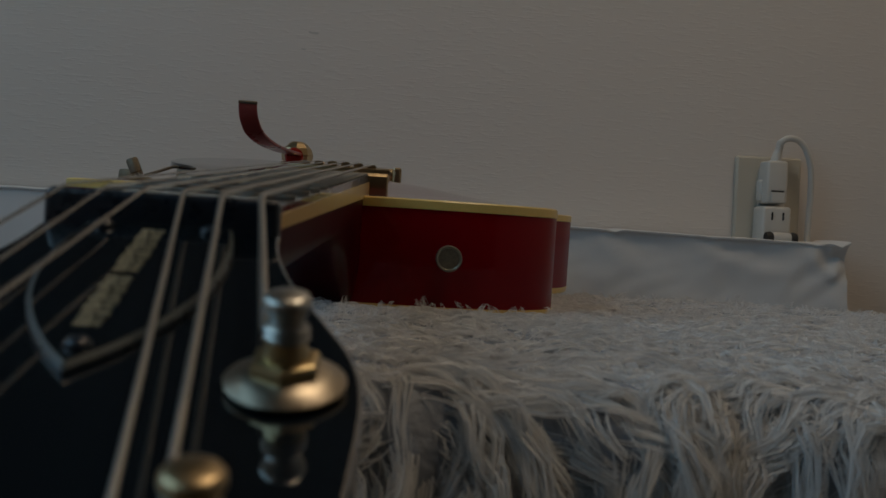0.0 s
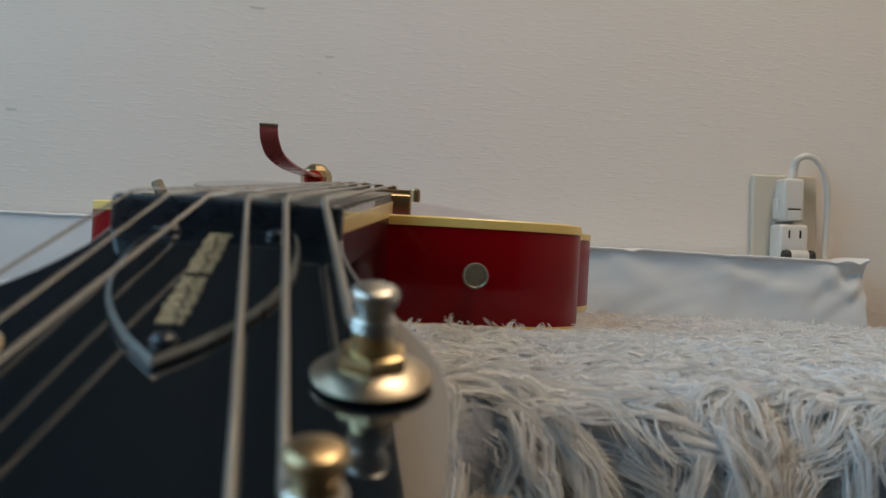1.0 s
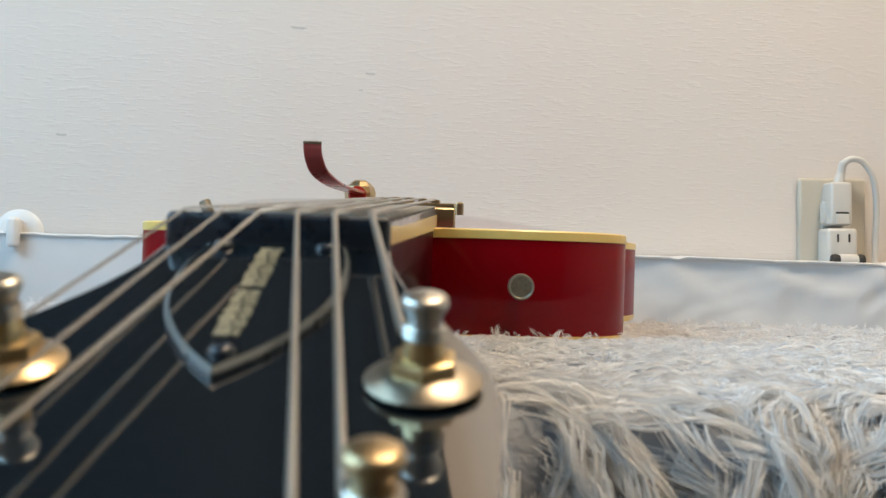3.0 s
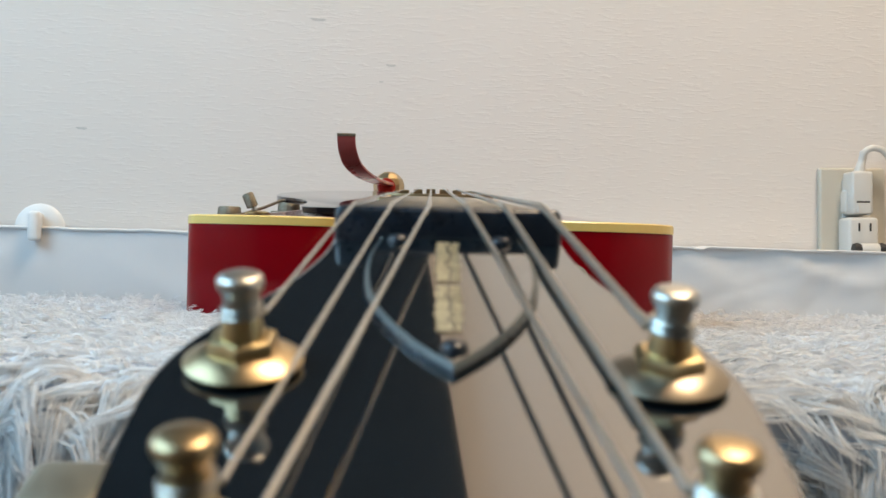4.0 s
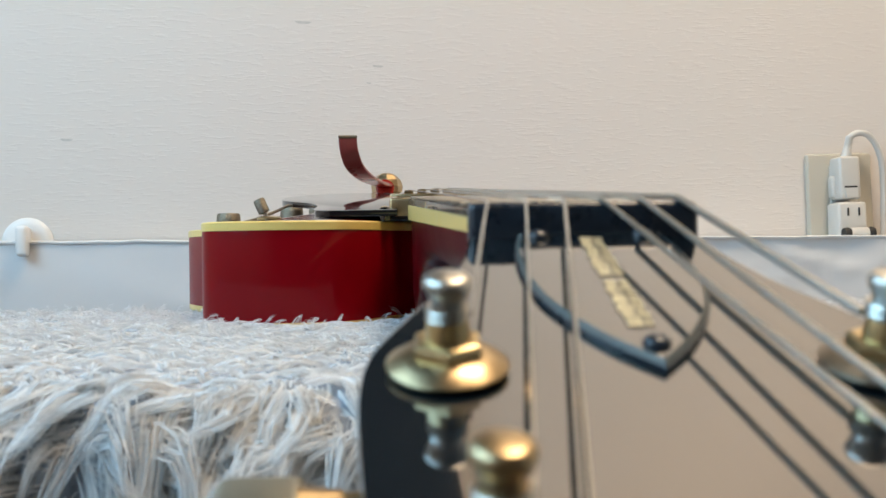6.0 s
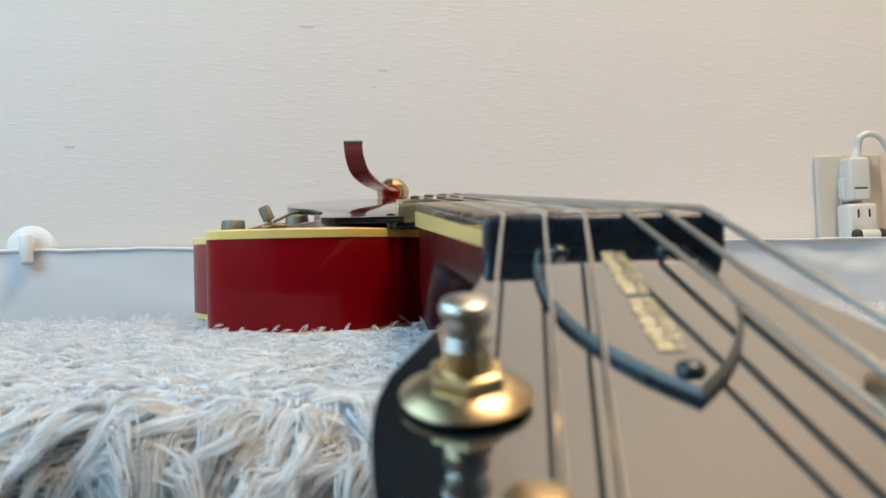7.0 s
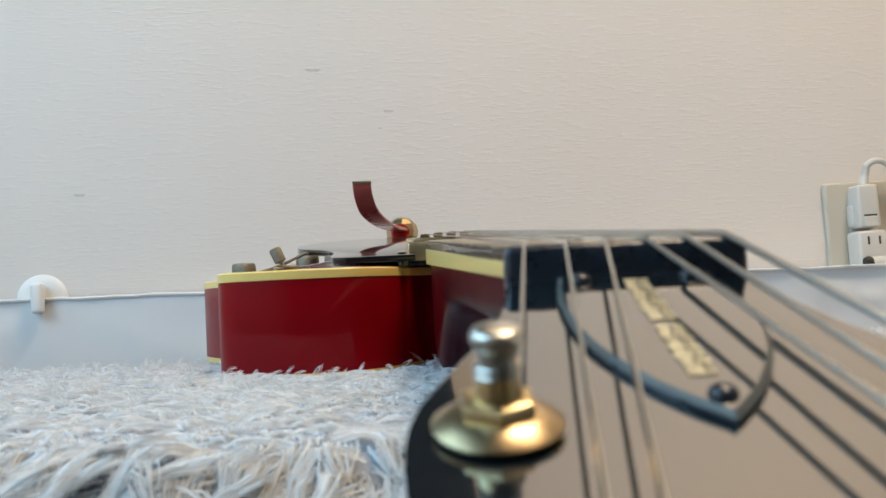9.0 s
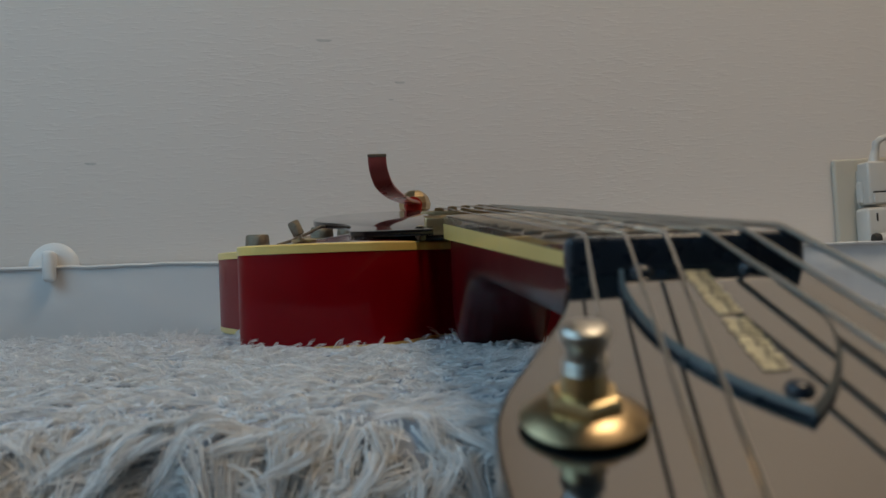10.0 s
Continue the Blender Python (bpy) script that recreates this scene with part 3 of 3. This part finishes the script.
# truss rod cover
side_ = spline([(0.0130, -0.0060), (0.0145, -0.0150), (0.0147, -0.0260), (0.0135, -0.0365), (0.0107, -0.0460), (0.0058, -0.0560), (0.0, -0.0640)], 5)
cov = [(p.x + 0.0004, p.y) for p in side_] + [(0.0004 - p.x, p.y) for p in reversed(side_[:-1])]
cover = part("truss_rod_cover", prism(cov, 0.0002, 0.0009, 0.0, HS), NUTM, guitar, "black shield-shaped cover with white bevel")
bm = bmesh.new()
outer = [Vector(p) for p in cov]
nn = len(outer)
inn = []
for i, p in enumerate(outer):
    c = Vector((0, -0.026))
    t = (outer[(i + 1) % nn] - outer[i - 1]).normalized()
    nrm = Vector((-t.y, t.x))
    if nrm.dot(c - p) < 0:
        nrm = -nrm
    inn.append(p + nrm * 0.0009)
lo = [bm.verts.new((p.x, p.y, 0.0008)) for p in outer]
hi = [bm.verts.new((p.x, p.y, 0.0016)) for p in inn]
hi2 = [bm.verts.new((p.x, p.y, 0.0012)) for p in inn]
for i in range(nn):
    j = (i + 1) % nn
    bm.faces.new((lo[i], lo[j], hi[j], hi[i]))
    bm.faces.new((hi[i], hi[j], hi2[j], hi2[i]))
bm.transform(HS)
part("bevel_edge", bm, WHITEEDGE, cover, "pale bevelled edge")
part("cover_face", prism([tuple(p) for p in inn], 0.0008, 0.0015, 0.0, HS), BLACK, cover, "glossy black face")
for sx, sy in ((0.0006, -0.0575), (-0.0092, -0.0090), (0.0098, -0.0090)):
    part("screw", lathe([(0.0020, 0.0014), (0.0020, 0.0018), (0.0016, 0.0024), (0.0008, 0.0027), (0, 0.0028)], 20, HS @ Matrix.Translation((sx, sy, 0))), NUTM, cover, "black domed screw", smooth=True)
# gilt lettering that cannot be read: plain bars of its size
random.seed(3)
for word, (a, b) in enumerate(((-0.0100, -0.0300), (-0.0325, -0.0505))):
    y = a
    while y > b:
        w = random.uniform(0.0009, 0.0017)
        h0, h1 = -0.0020 - random.choice((0, 0, 0, 0.0003)), 0.0018 + random.choice((0, 0.0001, 0.0003, 0))
        cut = random.uniform(-0.0006, 0.0006)
        part("letter_bar", merge(box(h0, cut - 0.00018, y - w, y, 0.0016, 0.00175, 0.0, m=HS), box(cut + 0.00018, h1, y - w * 0.8, y - w * 0.1, 0.0016, 0.00175, 0.0, m=HS)), GILT, cover)
        y -= w + random.uniform(0.0004, 0.0008)

# tuners
POSTS = [(sx * x, y, i) for i, (x, y) in enumerate(((0.0293, -0.0634), (0.0254, -0.1050), (0.0260, -0.1465))) for sx in (-1, 1)]
POSTS[0] = (-0.0282, -0.0615, 0)
for px, py, row in POSTS:
    m = HS @ Matrix.Translation((px, py, 0))
    base = part("tuner", lathe([(0.0030, 0.0004), (0.0074, 0.0004), (0.0081, 0.0007), (0.0082, 0.0011), (0.0078, 0.0014), (0.0068, 0.0019), (0.0056, 0.0026), (0.0030, 0.0028)], 48, m), SHEENGOLD if px > 0 else GOLD, guitar, "gold tuning machine, silvery reflection put into its colour" if px > 0 else "gold tuning machine", smooth=True)
    hexo = [(0.0050 * math.cos(math.pi * k / 3 + 0.5), 0.0050 * math.sin(math.pi * k / 3 + 0.5)) for k in range(6)]
    part("hex_nut", prism(hexo, 0.0018, 0.0046, 0.0008, m), GOLDDULL, base, "worn hex nut")
    part("post_sleeve", lathe([(0.0031, 0.0040), (0.0030, 0.0052), (0.0027, 0.0070), (0.0025, 0.0079), (0.0020, 0.0080)], 28, m), GOLDDULL, base, "worn gold sleeve", smooth=True)
    part("string_post", lathe([(0.0025, 0.0078), (0.0024, 0.0092), (0.0024, 0.0102), (0.0026, 0.0108), (0.0030, 0.0114), (0.0032, 0.0120), (0.0032, 0.0126), (0.0029, 0.0131), (0.0022, 0.0134), (0, 0.0135)], 32, m), NICKEL if row == 0 else GOLD, base, "polished string post", smooth=True)
    sg = 1 if px > 0 else -1
    wind = []
    for k in range(33):
        a = sg * 2 * math.pi * k / 16 + 1.6
        r = 0.0027
        wind.append(m @ Vector((r * math.cos(a), r * math.sin(a), 0.0092 - 0.0010 * k / 16)))
    part("string_winding", sweep(wind, 0.0005 if sg > 0 else 0.00025, 6), NICKEL, base, smooth=True)
    part("tuner_shaft", sweep([m @ Vector((0, 0.0, -0.020)), m @ Vector((sg * 0.0150, 0, -0.0205))], 0.0022, 12), GOLD, base, smooth=True)
    part("gear_housing", lathe([(0, -0.0295), (0.0075, -0.0290), (0.0090, -0.0260), (0.0092, -0.0146), (0, -0.0146)], 24, m), GOLD, base, smooth=True)
    kb = box(-0.0068, 0.0068, -0.0080, 0.0080, -0.0042, 0.0042, 0.0024, 3)
    kb.transform(m @ Matrix.Translation((sg * 0.0262, 0, -0.0232 if sg < 0 else -0.0265)) @ pose(0, 0, 0, 0, 0, 0))
    part("button", kb, BUTTON, base, "rounded dull gold tuner button", smooth=True)
    part("button_collar", sweep([m @ Vector((sg * 0.0140, 0, -0.0205)), m @ Vector((sg * 0.0200, 0, -0.0212))], [0.0026, 0.0038], 14), GOLD, base, smooth=True)

# strings
BR_Y = 0.630
GAUGE = [0.00032, 0.00036, 0.00042, 0.00050, 0.00058, 0.00068]
ORDER = [(-1, 0), (-1, 1), (-1, 2), (1, 2), (1, 1), (1, 0)]
for k in range(6):
    f = k / 5 - 0.5
    xn, xb = f * 0.0358, f * 0.0520
    sg, row = ORDER[k]
    px, py, _ = POSTS[2 * row + (1 if sg > 0 else 0)]
    tie = HS @ Vector((px - sg * 0.0030, py + 0.0010, 0.0076))
    zb = 0.0292 + 0.0012 * (1 - (2 * f) ** 2)
    pts = [tie, (xn, -0.0042, -0.0097 + GAUGE[k] * 0.4), (xn, -0.0005, -0.0092 + GAUGE[k] * 0.4), (xb, BR_Y, zb), (xb * 0.9, 0.695, zb - 0.009)]
    part("string", sweep(pts, GAUGE[k], 8), BRONZE if k > 2 else STEEL, guitar, "steel guitar string", smooth=True)

# strap button
sb = Matrix.Translation((0.0765, 0.3895, -0.0323)) @ pose(0, 0, 0, 90, 0, 0)
part("strap_button", lathe([(0.0045, 0.0), (0.0042, 0.006), (0.0050, 0.009), (0.0070, 0.0130), (0.0074, 0.0145), (0.0074, 0.0168), (0.0069, 0.0176), (0.0060, 0.0173), (0.0057, 0.0169)], 32, sb), BUTTON, guitar, "aged metal strap button", smooth=True)
sbt = bpy.data.objects["strap_button"]
part("button_face", lathe([(0.0058, 0.0168), (0.0055, 0.0171), (0, 0.0172)], 32, sb), PEWTER, sbt, "dull grey face", smooth=True)


# knobs and switch
def knob(x, y, r, h):
    z = top_z(x, y) - 0.0015
    prof = [(r * 1.02, 0), (r, h * 0.15), (r * 0.97, h * 0.55), (r * 0.93, h * 0.92), (r * 0.84, h), (0, h)]
    k = part("control_knob", lathe(prof, 36, Matrix.Translation((x, y, z))), PEWTER, guitar, "aged metal control knob", smooth=True)
    part("skirt", lathe([(r * 1.12, 0.0), (r * 1.12, 0.0012), (r, 0.0022)], 36, Matrix.Translation((x, y, z))), GOLDDULL, k, smooth=True)


knob(-0.1810, 0.705, 0.0106, 0.0150)
knob(-0.1200, 0.640, 0.0094, 0.0110)
knob(-0.1450, 0.760, 0.0100, 0.0120)
knob(-0.1050, 0.730, 0.0096, 0.0120)
tz = top_z(-0.1175, 0.473)
sw = part("toggle_switch", lathe([(0.0080, 0), (0.0080, 0.0012), (0.0060, 0.0020), (0.0035, 0.0024), (0, 0.0024)], 28, Matrix.Translation((-0.1172, 0.473, tz - 0.0006))), GOLDDULL, guitar, "toggle switch with knurled tip", smooth=True)
tilt = Matrix.Translation((-0.1185, 0.473, tz)) @ pose(0, 0, 0, 0, -24, 0)
part("lever", lathe([(0.0016, 0.0), (0.0014, 0.0065)], 14, tilt), NICKEL, sw, smooth=True)
part("switch_tip", lathe([(0.0022, 0.0040), (0.0038, 0.0046), (0.0038, 0.0126), (0.0032, 0.0138), (0, 0.0140)], 18, tilt), PEWTER, sw, smooth=True)

# raised pickguard
pg = spline([(-0.0350, 0.4600), (-0.0600, 0.4580), (-0.0830, 0.4585), (-0.0885, 0.4720), (-0.0890, 0.5050), (-0.0960, 0.5330), (-0.1130, 0.5560), (-0.1210, 0.5800), (-0.1180, 0.6150), (-0.1000, 0.6450), (-0.0700, 0.6600), (-0.0420, 0.6600), (-0.0350, 0.6500)], 5) + spline([(-0.0350, 0.6500), (-0.0350, 0.4600)], 2)[1:-1]
PG = Matrix.Translation((0, 0.46, 0.0062)) @ pose(0, 0, 0, 6.2, 0, 0)
guard = part("pickguard", prism([(p.x, p.y - 0.46) for p in pg], -0.0030, 0.0010, 0.0005, PG), PLASTIC, guitar, "raised glossy dark pickguard", smooth=True)
part("guard_bracket", sweep([(-0.108, 0.558, 0.0150), (-0.113, 0.545, 0.0140), (-0.121, 0.525, 0.0085), (-0.130, 0.505, 0.0035), (-0.137, 0.497, 0.0012)], 0.0011, 8), PEWTER, guard, "thin metal bracket", smooth=True)
part("guard_stud", lathe([(0.0040, 0), (0.0040, 0.008), (0.0030, 0.009), (0, 0.009)], 16, Matrix.Translation((-0.043, 0.468, 0.0))), PLASTIC, guard, smooth=True)
part("guard_screw", lathe([(0.0030, 0), (0.0026, 0.0012), (0, 0.0018)], 16, PG @ Matrix.Translation((-0.043, 0.012, 0.001))), GOLD, guard, smooth=True)


# pickups
def pickup(y, z):
    p = part("pickup_ring", box(-0.0460, 0.0460, y - 0.0185, y + 0.0185, z - 0.014, z - 0.0105, 0.0012), PLASTIC, guitar, "black pickup ring")
    part("pickup_cover", box(-0.0402, 0.0402, y - 0.0150, y + 0.0150, z - 0.0125, z + 0.0015, 0.0018, 3), GOLD, p, "gold pickup cover", smooth=True)
    for k in range(6):
        part("pole_screw", lathe([(0.0022, 0), (0.0022, 0.0006), (0, 0.0008)], 14, Matrix.Translation(((k - 2.5) * 0.0100, y - 0.006, z + 0.0014))), GOLDDULL, p, smooth=True)
    for sx in (-0.0428, 0.0428):
        part("ring_screw", lathe([(0.0022, 0), (0.0018, 0.0012), (0, 0.0016)], 14, Matrix.Translation((sx, y, z - 0.0106))), GOLD, p, smooth=True)


pickup(0.492, 0.0140)
pickup(0.588, 0.0190)

# bridge
bridge = part("bridge", box(-0.0410, 0.0410, BR_Y - 0.0055, BR_Y + 0.0055, 0.0175, 0.0262, 0.0015, 2), GOLD, guitar, "gold tune-o-matic style bridge", smooth=True)
for k in range(6):
    x = (k / 5 - 0.5) * 0.0520
    z = 0.0292 + 0.0012 * (1 - (2 * (k / 5 - 0.5)) ** 2)
    part("saddle", prism([(x - 0.0036, BR_Y - 0.0040), (x + 0.0036, BR_Y - 0.0040), (x + 0.0036, BR_Y + 0.0040), (x - 0.0036, BR_Y + 0.0040)], 0.0255, z - 0.0003, 0.0012), GOLD, bridge)
for sx in (-0.0370, 0.0370):
    part("thumbwheel", lathe([(0, 0.0135), (0.0062, 0.0135), (0.0066, 0.0142), (0.0066, 0.0162), (0.0062, 0.0170), (0, 0.0170)], 24, Matrix.Translation((sx, BR_Y, 0))), GOLD, bridge, smooth=True)
    part("bridge_post", lathe([(0.0030, 0.0), (0.0030, 0.0178)], 16, Matrix.Translation((sx, BR_Y, 0))), GOLD, bridge, smooth=True)

# vibrato tailpiece
tail = part("vibrato_tailpiece", prism([tuple(p) for p in spline([(-0.048, 0.735), (0.0, 0.728), (0.048, 0.735), (0.044, 0.80), (0.030, 0.86), (0.0, 0.876), (-0.030, 0.86), (-0.044, 0.80)], 5, True)], 0.006, 0.0175, 0.003), GOLD, guitar, "gold vibrato tailpiece", smooth=True)
part("roller_bar", sweep([(-0.050, 0.745, 0.0270), (0.050, 0.745, 0.0270)], 0.0055, 18), GOLD, tail, smooth=True)
for sx in (-0.047, 0.047):
    part("side_lug", box(sx - 0.004, sx + 0.004, 0.735, 0.765, 0.012, 0.0335, 0.002), GOLD, tail)
part("arm_mount", lathe([(0.0070, 0.016), (0.0070, 0.031), (0.0138, 0.0345), (0.0145, 0.0400), (0.0125, 0.0455), (0.0085, 0.0495), (0.0055, 0.0515), (0, 0.0520)], 8, Matrix.Translation((-0.0445, 0.752, 0))), GOLD, tail, "gold faceted arm pivot")
bm = bmesh.new()
path = spline([(-0.0445, 0.742, 0.0395), (-0.0550, 0.700, 0.0405), (-0.0625, 0.662, 0.0430), (-0.0690, 0.638, 0.0490), (-0.0722, 0.627, 0.0580), (-0.0733, 0.6235, 0.0650), (-0.0735, 0.6225, 0.0712)], 5)
prev = None
last = len(path) - 1
for i, p in enumerate(path):
    d = (path[min(i + 1, last)] - path[max(i - 1, 0)]).normalized()
    wdir = Vector((0.97, 0.12, 0.0))
    wdir = (wdir - d * wdir.dot(d)).normalized()
    up = wdir.cross(d).normalized()
    hw = 0.0072 - 0.0012 * max(0, 1 - i / 8)
    ring = [bm.verts.new(p + wdir * a * hw + up * b * 0.0014) for a, b in ((-1, -0.6), (-0.92, -1), (0.92, -1), (1, -0.6), (1, 0.6), (0.92, 1), (-0.92, 1), (-1, 0.6))]
    if prev:
        for k in range(8):
            bm.faces.new((prev[k], prev[(k + 1) % 8], ring[(k + 1) % 8], ring[k]))
    else:
        bm.faces.new(ring[::-1])
    prev = ring
bm.faces.new(prev)
arm = part("vibrato_arm", bm, ARMRED, tail, "flat red-brown vibrato arm bent upward", smooth=True)
part("arm_end", box(-0.0074, 0.0074, -0.0018, 0.0018, -0.001, 0.0012, 0.0004, m=Matrix.Translation((-0.0735, 0.6224, 0.0712)) @ pose(0, 0, 0, 15, 0, 7)), PEWTER, arm, "dull metal tip")
# disc added for the red reflection low on the gold pivot
part("reflection_disc", lathe([(0.0, 0.0), (0.0080, 0.0), (0.0085, 0.0012), (0.0076, 0.0034), (0.0, 0.0042)], 20, Matrix.Translation((-0.0462, 0.7400, 0.0372)) @ pose(0, 0, 0, 78, 0, 8)), PIVOTRED, arm, "red disc added for the reflection under the gold pivot", smooth=True)
